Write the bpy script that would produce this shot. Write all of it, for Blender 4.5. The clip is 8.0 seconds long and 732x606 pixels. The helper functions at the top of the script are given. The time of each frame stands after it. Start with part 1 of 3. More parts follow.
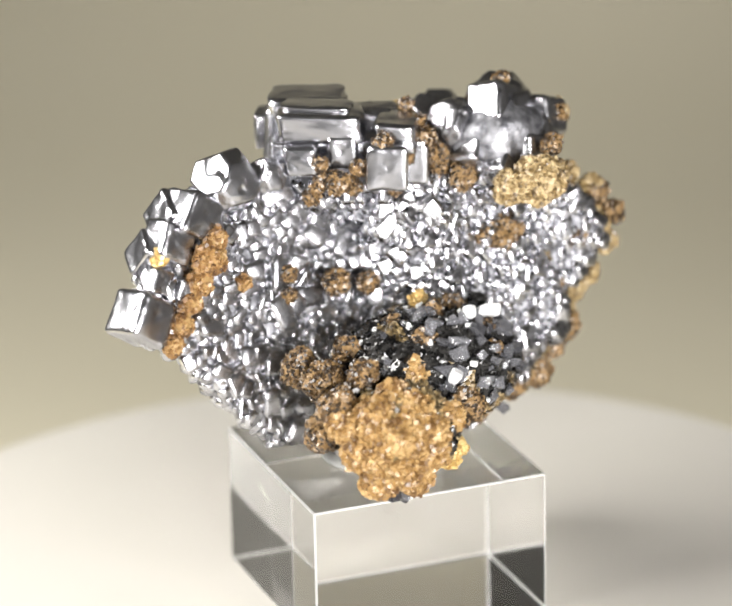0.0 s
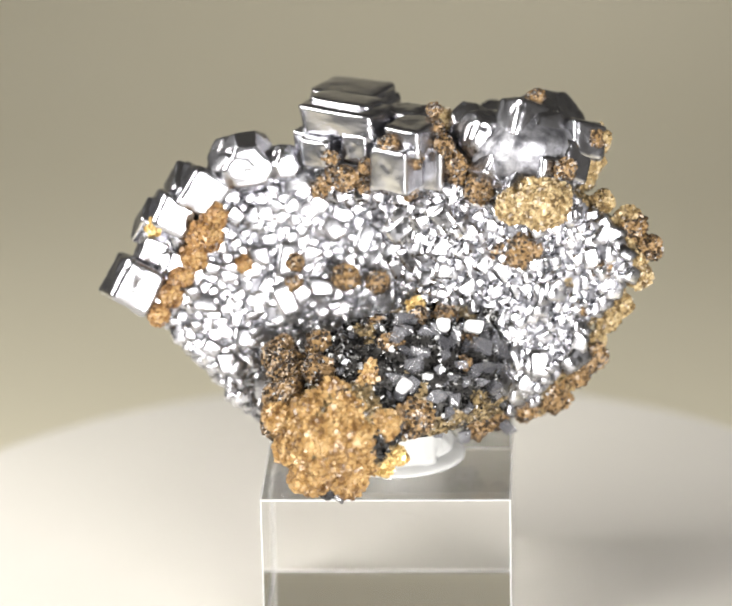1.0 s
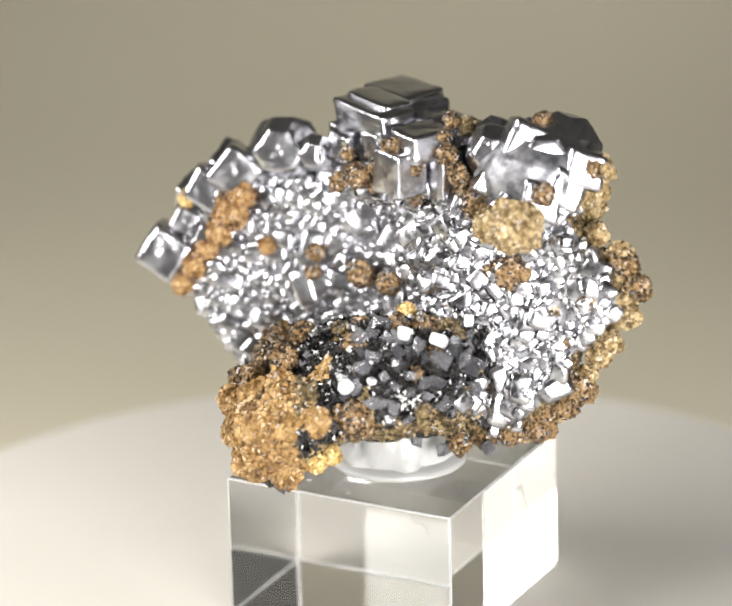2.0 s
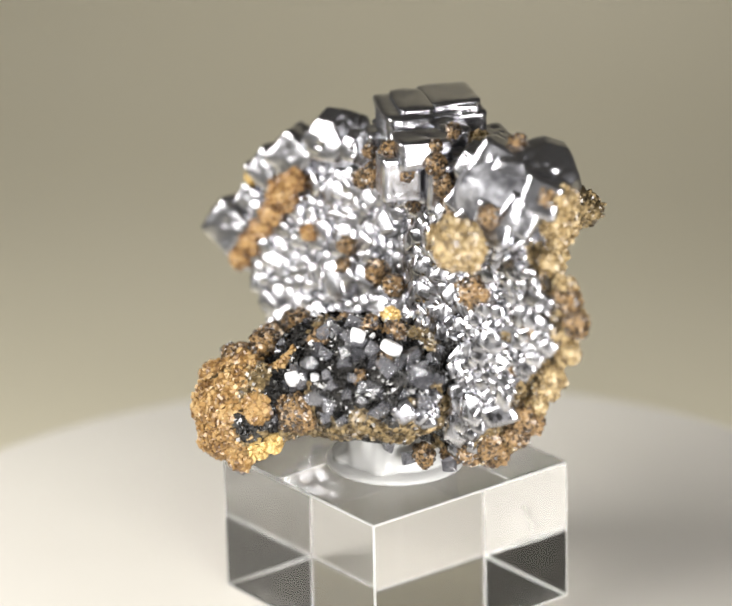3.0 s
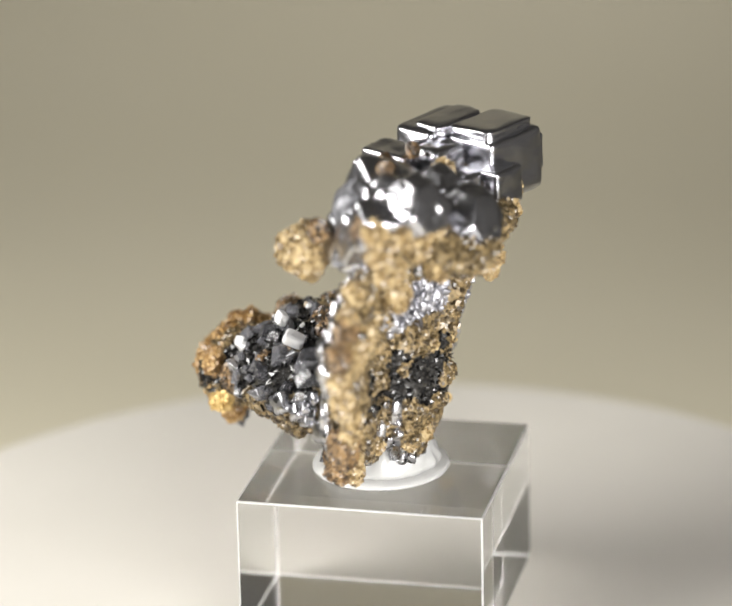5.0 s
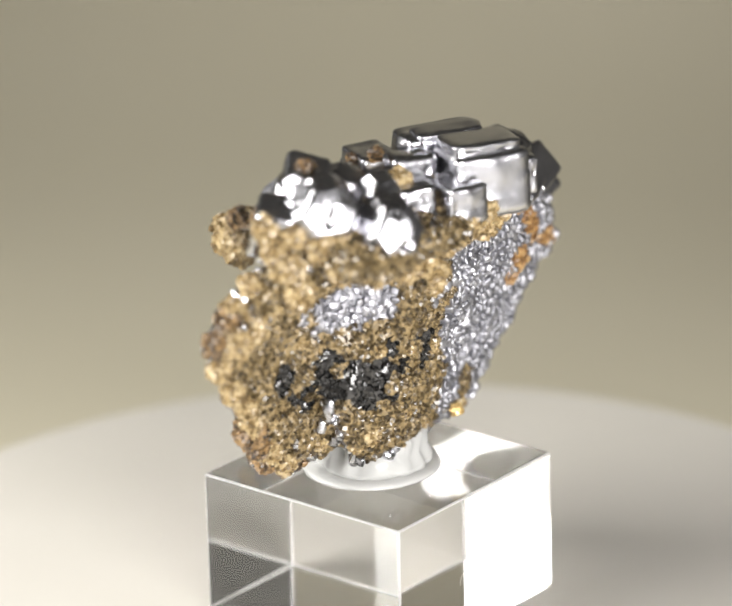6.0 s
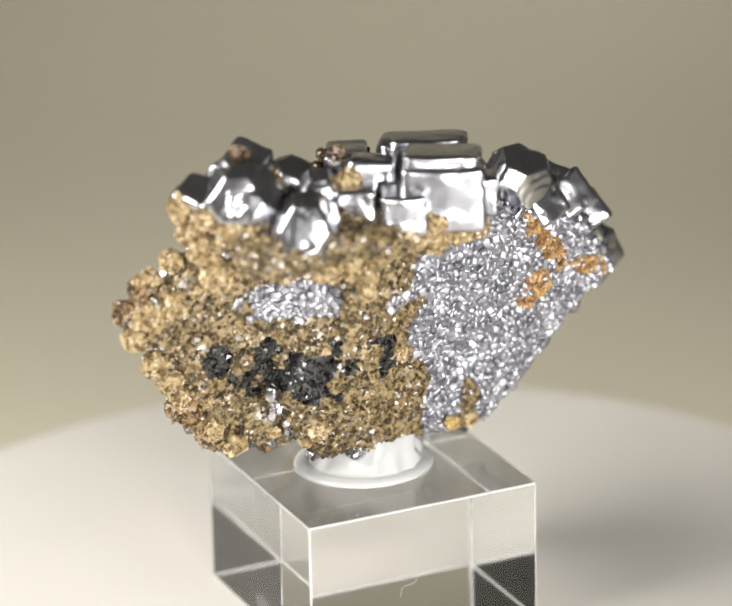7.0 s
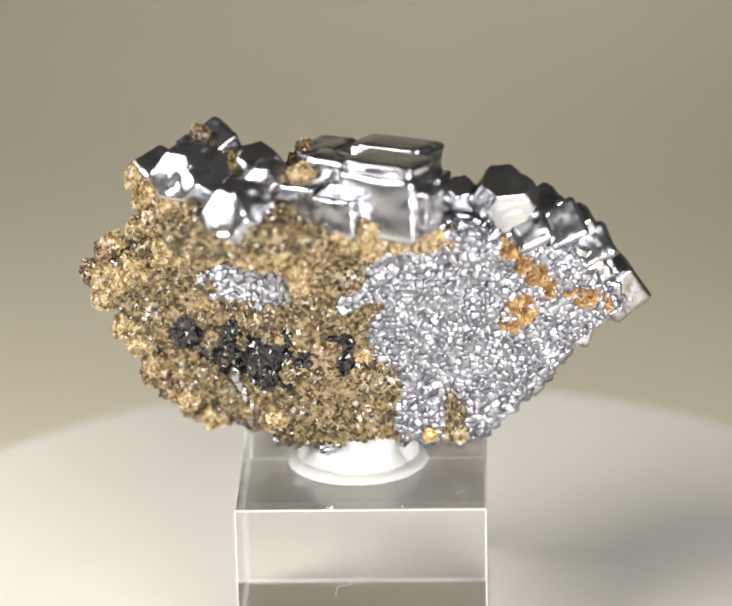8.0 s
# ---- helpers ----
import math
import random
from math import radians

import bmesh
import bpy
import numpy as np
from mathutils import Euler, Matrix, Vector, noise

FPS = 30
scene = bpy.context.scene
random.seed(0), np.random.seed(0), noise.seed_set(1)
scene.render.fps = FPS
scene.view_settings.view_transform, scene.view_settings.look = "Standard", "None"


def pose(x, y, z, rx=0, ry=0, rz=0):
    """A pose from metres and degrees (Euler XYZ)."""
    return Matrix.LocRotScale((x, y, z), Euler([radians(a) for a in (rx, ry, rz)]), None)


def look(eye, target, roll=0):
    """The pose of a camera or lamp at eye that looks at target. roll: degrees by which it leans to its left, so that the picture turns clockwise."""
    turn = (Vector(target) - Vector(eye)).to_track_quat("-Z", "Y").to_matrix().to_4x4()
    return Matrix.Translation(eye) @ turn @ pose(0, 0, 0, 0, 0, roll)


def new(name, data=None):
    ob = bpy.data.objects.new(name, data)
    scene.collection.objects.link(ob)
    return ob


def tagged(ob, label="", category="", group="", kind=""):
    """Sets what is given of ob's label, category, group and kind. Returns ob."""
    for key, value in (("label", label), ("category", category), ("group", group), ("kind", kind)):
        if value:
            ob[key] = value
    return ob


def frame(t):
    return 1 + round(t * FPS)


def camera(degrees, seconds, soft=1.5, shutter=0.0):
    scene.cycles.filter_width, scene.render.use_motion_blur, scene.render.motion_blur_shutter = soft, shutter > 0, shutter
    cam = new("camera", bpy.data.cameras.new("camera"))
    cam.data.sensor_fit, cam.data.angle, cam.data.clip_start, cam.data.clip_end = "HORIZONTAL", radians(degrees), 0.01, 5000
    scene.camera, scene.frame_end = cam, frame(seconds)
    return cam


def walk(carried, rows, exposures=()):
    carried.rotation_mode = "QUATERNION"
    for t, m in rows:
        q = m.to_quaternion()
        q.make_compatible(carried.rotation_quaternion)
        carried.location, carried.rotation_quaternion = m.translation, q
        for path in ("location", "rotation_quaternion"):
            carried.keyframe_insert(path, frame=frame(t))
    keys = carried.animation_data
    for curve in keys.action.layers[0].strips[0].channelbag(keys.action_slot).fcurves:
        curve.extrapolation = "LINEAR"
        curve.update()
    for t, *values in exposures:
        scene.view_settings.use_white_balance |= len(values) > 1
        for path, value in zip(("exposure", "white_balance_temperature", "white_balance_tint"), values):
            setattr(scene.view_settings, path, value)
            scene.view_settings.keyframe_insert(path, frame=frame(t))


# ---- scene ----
# ---- camera ----
ZT = 0.0250                                  # height of the display block's top
ZD = 0.0097                                  # height of the turntable's top
EYE = Vector((0.0, -0.38262, 0.18354))
WAY = Vector((-0.00187, 0.93787, -0.34698))
cam = camera(10.5, 8.0, soft=1.9)
VIEW = look(EYE, EYE + WAY, -1.247)
cam.data.dof.use_dof, cam.data.dof.focus_distance, cam.data.dof.aperture_fstop = True, 0.402, 17.0
walk(cam, [(0.0, VIEW), (8.0, VIEW)], exposures=[(0.0, 0.34), (1.2, 0.34), (2.4, 0.2), (8.0, 0.2)])

# ---- light ----
world = bpy.data.worlds.new("dim_room")
world.use_nodes = True
world.node_tree.nodes["Background"].inputs[0].default_value = (1.0, 0.95, 0.86, 1)
world.node_tree.nodes["Background"].inputs[1].default_value = 0.04
scene.world = world


def softbox(name, eye, target, w, h, watts, colour):
    lamp = bpy.data.lights.new(name, "AREA")
    lamp.shape, lamp.size, lamp.size_y, lamp.energy, lamp.color = "RECTANGLE", w, h, watts, colour
    ob = new(name, lamp)
    ob.matrix_world = look(eye, target)
    return tagged(ob, "white studio softbox lamp out of view", "lamp")


softbox("softbox_lamp", (0.11, -0.245, 0.07), (0.09, 0, 0.050), 0.18, 0.10, 1.35, (1.0, 0.98, 0.97))
softbox("softbox_lamp", (-0.22, -0.07, 0.17), (0.08, -0.06, 0.01), 0.24, 0.13, 1.4, (1.0, 0.98, 0.95))


# ---- materials ----
def material(name, base, rough=0.5, metal=0.0, vary=None, vscale=800.0, island=0.0, per_object=0.0, bump=0.0,
             bscale=2500.0, spec=0.5, rough_vary=0.0, transmission=0.0, ior=1.5, detail=4.0):
    """Principled material: two scales of noise in colour, noise in gloss, fine relief; lengths by noise scale per metre."""
    m = bpy.data.materials.new(name)
    m.use_nodes = True
    nt = m.node_tree
    b = nt.nodes["Principled BSDF"]
    b.inputs["Roughness"].default_value = rough
    b.inputs["Metallic"].default_value = metal
    b.inputs["Specular IOR Level"].default_value = spec
    b.inputs["Transmission Weight"].default_value = transmission
    b.inputs["IOR"].default_value = ior
    co = nt.nodes.new("ShaderNodeTexCoord")

    def tex(scale, det):
        n = nt.nodes.new("ShaderNodeTexNoise")
        n.inputs["Scale"].default_value, n.inputs["Detail"].default_value = scale, det
        nt.links.new(co.outputs["Object"], n.inputs["Vector"])
        return n
    big = tex(vscale, detail)
    ramp = nt.nodes.new("ShaderNodeValToRGB")
    vary = vary or [tuple(c * 0.8 for c in base), tuple(min(1, c * 1.15) for c in base)]
    els = ramp.color_ramp.elements
    while len(els) < len(vary):
        els.new(0.5)
    for i, c in enumerate(vary):
        els[i].position = 0.3 + 0.4 * i / (len(vary) - 1)
        els[i].color = (*c, 1)
    factor = big.outputs["Fac"]
    if island or per_object:
        src = nt.nodes.new("ShaderNodeNewGeometry").outputs["Random Per Island"] if island else \
            nt.nodes.new("ShaderNodeObjectInfo").outputs["Random"]
        amount = island or per_object
        mix = nt.nodes.new("ShaderNodeMath")
        mix.operation = "MULTIPLY_ADD"
        sub = nt.nodes.new("ShaderNodeMath")
        sub.operation = "SUBTRACT"
        sub.inputs[1].default_value = 0.5
        nt.links.new(src, sub.inputs[0])
        nt.links.new(sub.outputs[0], mix.inputs[0])
        mix.inputs[1].default_value = amount
        nt.links.new(factor, mix.inputs[2])
        factor = mix.outputs[0]
    nt.links.new(factor, ramp.inputs[0])
    nt.links.new(ramp.outputs[0], b.inputs["Base Color"])
    if rough_vary:
        rn = tex(vscale * 2.3, 3)
        mr = nt.nodes.new("ShaderNodeMapRange")
        mr.inputs[1].default_value, mr.inputs[2].default_value = 0.3, 0.7
        mr.inputs[3].default_value, mr.inputs[4].default_value = max(0.02, rough - rough_vary), rough + rough_vary
        nt.links.new(rn.outputs["Fac"], mr.inputs[0])
        nt.links.new(mr.outputs[0], b.inputs["Roughness"])
    if bump:
        bn = tex(bscale, 5)
        bp = nt.nodes.new("ShaderNodeBump")
        bp.inputs["Strength"].default_value, bp.inputs["Distance"].default_value = bump, 0.0003
        nt.links.new(bn.outputs["Fac"], bp.inputs["Height"])
        nt.links.new(bp.outputs[0], b.inputs["Normal"])
    return m


GALENA = material("galena_bright", (0.5, 0.5, 0.53), 0.25, 1.0, [(0.406, 0.406, 0.429), (0.593, 0.593, 0.624)], 500, bump=0.06,
                  bscale=420, rough_vary=0.07, per_object=0.15)
GALENA_GRAIN = material("galena_grain", (0.7, 0.7, 0.73), 0.27, 1.0, [(0.38, 0.38, 0.40), (0.68, 0.68, 0.71)], 600, bump=0.05,
                        bscale=1500, rough_vary=0.12, per_object=0.5)
GALENA_STUFF = material("galena_crust", (0.7, 0.7, 0.73), 0.27, 1.0, [(0.38, 0.38, 0.40), (0.68, 0.68, 0.71)], 600, bump=0.05,
                        bscale=1500, rough_vary=0.12, island=0.5)
GALENA_FINE = material("galena_fine", (0.42, 0.42, 0.45), 0.54, 1.0, [(0.30, 0.30, 0.325), (0.54, 0.54, 0.57)], 500, bump=0.15,
                       bscale=1500, rough_vary=0.1, island=0.5)
# matrix darker than the grains: shade of the gaps put into its colour
MATRIX_SHADED = material("galena_matrix_shaded", (0.3, 0.3, 0.32), 0.5, 0.8, [(0.09, 0.09, 0.10), (0.25, 0.25, 0.265), (0.42, 0.42, 0.44)], 700,
                  bump=0.35, bscale=1300, rough_vary=0.12)
SIDERITE = material("siderite_brown", (0.3, 0.17, 0.06), 0.36, 0.0,
                    [(0.016, 0.009, 0.004), (0.060, 0.033, 0.012), (0.25, 0.155, 0.065)], 600, island=0.6, bump=0.2, spec=0.9)
SIDERITE_GOLD = material("siderite_gold", (0.25, 0.15, 0.06), 0.3, 0.0,
                         [(0.030, 0.020, 0.009), (0.105, 0.075, 0.033), (0.27, 0.198, 0.098)], 1500, island=0.4, bump=0.2, spec=0.8)
SIDERITE_BEIGE = material("siderite_beige", (0.5, 0.34, 0.14), 0.34, 0.0,
                          [(0.10, 0.064, 0.026), (0.28, 0.195, 0.085), (0.46, 0.36, 0.20)], 1200, island=0.35, bump=0.2, spec=0.7)
SIDERITE_TAN = material("siderite_tan", (0.5, 0.3, 0.1), 0.36, 0.0,
                        [(0.118, 0.0592, 0.0185), (0.296, 0.174, 0.0592), (0.459, 0.311, 0.141)], 500, island=0.3, bump=0.2, spec=0.6)
RUST = material("siderite_rust", (0.4, 0.2, 0.05), 0.4, 0.0,
                [(0.0825, 0.0375, 0.0112), (0.255, 0.135, 0.045), (0.405, 0.262, 0.109)], 600, island=0.3, bump=0.2, spec=0.6)
# black sphalerite; also paints the shade inside the hollow under the shelf
SPHALERITE_AND_SHADE = material("sphalerite_and_hollow_shade", (0.02, 0.02, 0.018), 0.16, 0.35, [(0.006, 0.006, 0.006), (0.05, 0.048, 0.045)], 900,
                      island=0.5, spec=0.9, bump=0.1)
QUARTZ = material("quartz_grey", (0.4, 0.4, 0.44), 0.12, 0.0, [(0.16, 0.16, 0.176), (0.496, 0.496, 0.528)], 500, spec=0.9,
                  bump=0.1, transmission=0.75, ior=1.54, per_object=0.6)
CALCITE = material("calcite_white", (0.82, 0.82, 0.82), 0.3, 0.0, [(0.648, 0.648, 0.648), (0.792, 0.792, 0.783)], 500, spec=0.6, bump=0.1)
PYRITE = material("chalcopyrite_gold", (0.6, 0.42, 0.14), 0.35, 0.4, [(0.38, 0.24, 0.07), (0.72, 0.54, 0.24)], 900, island=0.5)
ACRYLIC = material("clear_acrylic", (1, 1, 1), 0.0, 0.0, [(0.99, 0.99, 0.98), (1, 1, 0.99)], 30, transmission=1.0, ior=1.49)
EDGE = material("sanded_acrylic_edge", (0.95, 0.95, 0.93), 0.45, 0.0, [(0.9, 0.9, 0.88), (0.98, 0.98, 0.96)], 300, transmission=0.7, ior=1.49)
PUTTY = material("clear_putty", (0.95, 0.95, 0.93), 0.2, 0.0, [(0.93, 0.93, 0.90), (0.97, 0.97, 0.94)], 200, transmission=0.55,
                 ior=1.42, bump=0.15, bscale=500)
DISC = material("turntable_white", (0.60, 0.575, 0.52), 0.45, 0.0, [(0.58, 0.555, 0.50), (0.62, 0.595, 0.54)], 25, spec=0.4,
                bump=0.02, bscale=900)
PAPER = material("backdrop_paper", (0.80, 0.745, 0.575), 0.7, 0.0, [(0.78, 0.725, 0.555), (0.82, 0.765, 0.595)], 8, spec=0.2)
# grey of the added room box, set by what galena and acrylic reflect
UNSEEN_WALL = material("room_wall", (0.45, 0.44, 0.42), 0.8, 0.0, [(0.40, 0.39, 0.37), (0.48, 0.47, 0.45)], 3)
BASE = material("turntable_foot", (0.06, 0.058, 0.054), 0.6, 0.0, [(0.05, 0.048, 0.044), (0.07, 0.068, 0.064)], 30)

MM = 0.001


def mesh_of(name, verts, faces, mats, smooth=False, index=None):
    me = bpy.data.meshes.new(name)
    me.from_pydata([tuple(v) for v in verts], [], [tuple(f) for f in faces])
    for m in (mats if isinstance(mats, (list, tuple)) else [mats]):
        me.materials.append(m)
    if index is not None:
        me.polygons.foreach_set("material_index", np.asarray(index, dtype=np.int32))
    if smooth:
        me.polygons.foreach_set("use_smooth", np.ones(len(me.polygons), dtype=bool))
    me.update()
    return me


def bm_mesh(name, bm, mat, smooth=False):
    me = bpy.data.meshes.new(name)
    bm.to_mesh(me)
    bm.free()
    me.materials.append(mat)
    if smooth:
        me.polygons.foreach_set("use_smooth", np.ones(len(me.polygons), dtype=bool))
    return me


def part(name, me, parent, m=None, label=""):
    ob = new(name, me)
    ob.parent = parent
    if m is not None:
        ob.matrix_basis = m
    return tagged(ob, label) if label else ob


# ---- unseen room box, backdrop, turntable ----
# Box out of view, added to give the crystals and block grey reflections.
def unseen_room():
    bm = bmesh.new()
    bmesh.ops.create_cube(bm, size=1.0, matrix=Matrix.Translation((0, 0, 0.4615)) @ Matrix.Diagonal((1.7, 1.9, 1.0, 1)))
    bmesh.ops.reverse_faces(bm, faces=bm.faces)
    ob = new("room_wall", bm_mesh("room_wall", bm, UNSEEN_WALL))
    tagged(ob, "unseen pale grey box added round the set, its floor the table", "wall", kind="structure")
    mod = ob.modifiers.new("thickness", "SOLIDIFY")
    mod.thickness, mod.offset = 0.05, -1.0


def backdrop():
    """A paper sweep: flat on the table, then curving up behind."""
    prof = [(-0.10 + 0.04 * i, -0.036) for i in range(10)]
    for i in range(1, 13):
        a = radians(85 * i / 12)
        prof.append((0.26 + 0.3 * math.sin(a), -0.036 + 0.3 * (1 - math.cos(a))))
    prof.append((prof[-1][0] + 0.003, prof[-1][1] + 0.05))
    verts = [(x, y, z) for x in (-0.30, 0.30) for y, z in prof]
    n = len(prof)
    faces = [(i, n + i, n + i + 1, i + 1) for i in range(n - 1)]
    ob = new("backdrop", mesh_of("backdrop", verts, faces, PAPER, True))
    tagged(ob, "beige grey paper sweep behind the turntable", "backdrop", kind="structure")
    mod = ob.modifiers.new("thickness", "SOLIDIFY")
    mod.thickness, mod.offset = 0.001, -1


def lathe(name, prof, seg, mat):
    """Solid of revolution from (radius, height) pairs, closed on the axis."""
    verts, faces, n = [], [], len(prof)
    for k in range(seg):
        a = 2 * math.pi * k / seg
        verts += [(r * math.cos(a), r * math.sin(a), z) for r, z in prof]
    for k in range(seg):
        k2 = (k + 1) % seg
        for i in range(n - 1):
            faces.append((k * n + i, k2 * n + i, k2 * n + i + 1, k * n + i + 1))
    faces.append([k * n for k in range(seg)][::-1])
    faces.append([k * n + n - 1 for k in range(seg)])
    return mesh_of(name, verts, faces, mat)


def turntable():
    base = new("turntable")
    tagged(base, "round white turntable under the display block", "turntable")
    part("disc", lathe("disc", [(0.0588, -0.012), (0.0603, -0.0115), (0.0608, -0.0105), (0.0608, -0.0015), (0.0604, -0.0005),
                                (0.0596, 0.0)], 160, DISC), base)
    part("foot", lathe("foot", [(0.034, -0.0455), (0.036, -0.0447), (0.036, -0.013), (0.034, -0.0121)], 96, BASE), base)
    return base


# ---- display block and putty ----
def display_block():
    bm = bmesh.new()
    bmesh.ops.create_cube(bm, size=0.0255, matrix=Matrix.Diagonal((1, 1, 0.0152 / 0.0255, 1)))
    bmesh.ops.bevel(bm, geom=bm.edges[:], offset=0.0002, segments=2, affect="EDGES", profile=0.6)
    bmesh.ops.transform(bm, matrix=pose(0.00139, 0.00118, 0.0174, 0, 0, -2.83), verts=bm.verts)
    me = bm_mesh("display_block", bm, ACRYLIC)
    me.materials.append(EDGE)
    for f in me.polygons:
        f.material_index = 0 if f.area > 1e-4 else 1
    ob = new("display_block", me)
    hair = bpy.data.curves.new("lint_fibre", "CURVE")
    hair.dimensions, hair.bevel_depth = "3D", 0.000035
    line = hair.splines.new("BEZIER")
    track = [(4.7, 13.45, 15.4), (4.4, 13.48, 16.4), (3.1, 13.6, 16.7), (2.6, 13.64, 17.8), (1.0, 13.79, 17.4)]
    line.bezier_points.add(len(track) - 1)
    for p, c in zip(line.bezier_points, track):
        p.co = Vector(c) * 0.001
        p.handle_left_type = p.handle_right_type = "AUTO"
    hair.materials.append(DISC)
    part("lint_fibre", hair, ob, label="fine white fibre stuck to the block")
    return tagged(ob, "clear acrylic square block standing on a white turntable", "display block")


def gel(name, prof, seg, wobble):
    verts, faces, n = [], [], len(prof)
    for k in range(seg):
        a = 2 * math.pi * k / seg
        for r, z in prof:
            d = noise.noise((math.cos(a) * 1.7, math.sin(a) * 1.7, z * 0.5)) * min(1, z) * wobble
            d += 0.5 * wobble * noise.noise((math.cos(a) * 4.5, math.sin(a) * 4.5, z)) * min(1, z)
            verts.append(((2.0 + (r + 0.9 * d) * math.cos(a)) * MM, (0.8 + (r * 0.97 + 0.9 * d) * math.sin(a)) * MM,
                          (z * (1 + 0.2 * d) + 0.02) * MM))
    for k in range(seg):
        k2 = (k + 1) % seg
        faces += [(k * n + i, k2 * n + i, k2 * n + i + 1, k * n + i + 1) for i in range(n - 1)]
    faces.append([k * n for k in range(seg)][::-1])
    faces.append([k * n + n - 1 for k in range(seg)])
    return mesh_of(name, verts, faces, PUTTY, True)


def putty():
    """A flat pressed pad of clear gel and the lump squeezed up round the mineral's foot."""
    base = new("mounting_putty")
    part("pad", gel("pad", [(7.25, 0.0), (7.3, 0.2), (7.05, 0.5), (6.3, 0.75), (4.0, 0.9)], 96, 0.5), base)
    part("lump", gel("lump", [(6.2, 0.7), (6.1, 1.2), (5.7, 2.2), (5.3, 3.4), (4.9, 4.4), (4.1, 5.3), (2.5, 5.7)], 96, 1.2), base,
         label="milky squeezed gel lump")
    return tagged(base, "clear gel mounting putty between block and mineral", "putty")


# ---- the mineral: body as a smooth union of simple solids, in millimetres ----
rng = np.random.default_rng(7)
LATTICE = rng.random((32, 32, 32))


def vnoise(P, scale):
    """Smooth value noise in -1..1 at points P (n, 3), with cells of that size."""
    q = P / scale
    i = np.floor(q).astype(int)
    f = q - i
    f = f * f * (3 - 2 * f)
    out = np.zeros(len(P))
    for a in (0, 1):
        for b in (0, 1):
            for c in (0, 1):
                wgt = np.abs(1 - a - f[:, 0]) * np.abs(1 - b - f[:, 1]) * np.abs(1 - c - f[:, 2])
                out += wgt * LATTICE[(i[:, 0] + a) % 32, (i[:, 1] + b) % 32, (i[:, 2] + c) % 32]
    return out * 2 - 1


def ellipsoid(P, c, r):
    q = (P - np.array(c)) / np.array(r)
    k = np.linalg.norm(q, axis=1)
    return (k - 1) * min(r)


def polygon(x, z, pts):
    """Signed distance to a polygon in the x-z plane."""
    d = np.full(len(x), 1e9)
    inside = np.zeros(len(x), bool)
    for (ax, az), (bx, bz) in zip(pts, pts[1:] + pts[:1]):
        ex, ez = bx - ax, bz - az
        wx, wz = x - ax, z - az
        t = np.clip((wx * ex + wz * ez) / (ex * ex + ez * ez), 0, 1)
        d = np.minimum(d, (wx - ex * t) ** 2 + (wz - ez * t) ** 2)
        cond = (az > z) != (bz > z)
        inside ^= cond & (x < ex * (z - az) / (ez if ez else 1e-9) + ax)
    return np.where(inside, -1, 1) * np.sqrt(d)


def plate(P, pts, a, b, c, thick, taper=0.0):
    """A slab whose front is the plane y = a + b x + c z, cut to a polygon."""
    front = (a + b * P[:, 0] + c * P[:, 2] - P[:, 1]) / math.sqrt(1 + b * b + c * c)
    thick = thick + taper * P[:, 0]
    d = np.abs(front + thick / 2) - thick / 2
    e = polygon(P[:, 0], P[:, 2], pts)
    return np.maximum(d, e) + 0.15 * np.maximum(np.minimum(d, e) + 2, 0)


def smin(a, b, k):
    h = np.clip(0.5 + 0.5 * (b - a) / k, 0, 1)
    return b * (1 - h) + a * h - k * h * (1 - h)


LEFT_WING = [(-11.0, 3.6), (-15.6, 8.1), (-19.0, 12.1), (-22.0, 15.9), (-25.4, 17.8), (-23.0, 20.8), (-20.2, 24.6), (-16.5, 26.6),
             (-12.5, 27.2), (-7.0, 28.4), (0.0, 31.0), (8.0, 30.0), (9.0, 12.0), (6.0, 4.5), (-5.0, 3.4)]
RIGHT_WING = [(5.0, 30.0), (20.5, 28.5), (24.4, 24.6), (27.0, 21.6), (26.6, 18.8), (22.4, 14.0), (20.8, 10.4), (16.4, 6.4),
              (11.0, 4.7), (6.0, 4.9)]


def cavity(P):
    return ellipsoid(P, (5.4, -3.6, 6.2), (4.6, 5.6, 2.5))


def body_field(P):
    d = plate(P, LEFT_WING, 1.3, 0.20, 0.24, 3.3, -0.09)
    d = smin(d, plate(P, RIGHT_WING, -1.6, -0.09, 0.18, 3.4), 4.0)
    d = smin(d, ellipsoid(P, (7.5, 4.6, 16.0), (6.5, 3.0, 12.0)), 2.0)
    d = smin(d, ellipsoid(P, (3.5, -5.0, 11.0), (10.0, 8.0, 5.8)), 1.6)
    d = smin(d, ellipsoid(P, (-3.6, -13.6, 8.6), (6.0, 5.4, 4.2)), 1.6)
    d = smin(d, ellipsoid(P, (1.0, 9.0, 29.4), (6.5, 5.6, 4.2)), 1.2)
    d = smin(d, ellipsoid(P, (16.0, 4.0, 31.5), (5.5, 5.0, 4.5)), 1.2)
    d = smin(d, ellipsoid(P, (10.5, 10.5, 29.0), (10.0, 5.0, 2.6)), 1.2)
    hollow = cavity(P)
    d = np.maximum(d, -hollow)
    d += 0.45 * vnoise(P, 3.1) + 0.3 * vnoise(P + 7.7, 1.4) + 0.14 * vnoise(P + 3.3, 0.8)
    return d


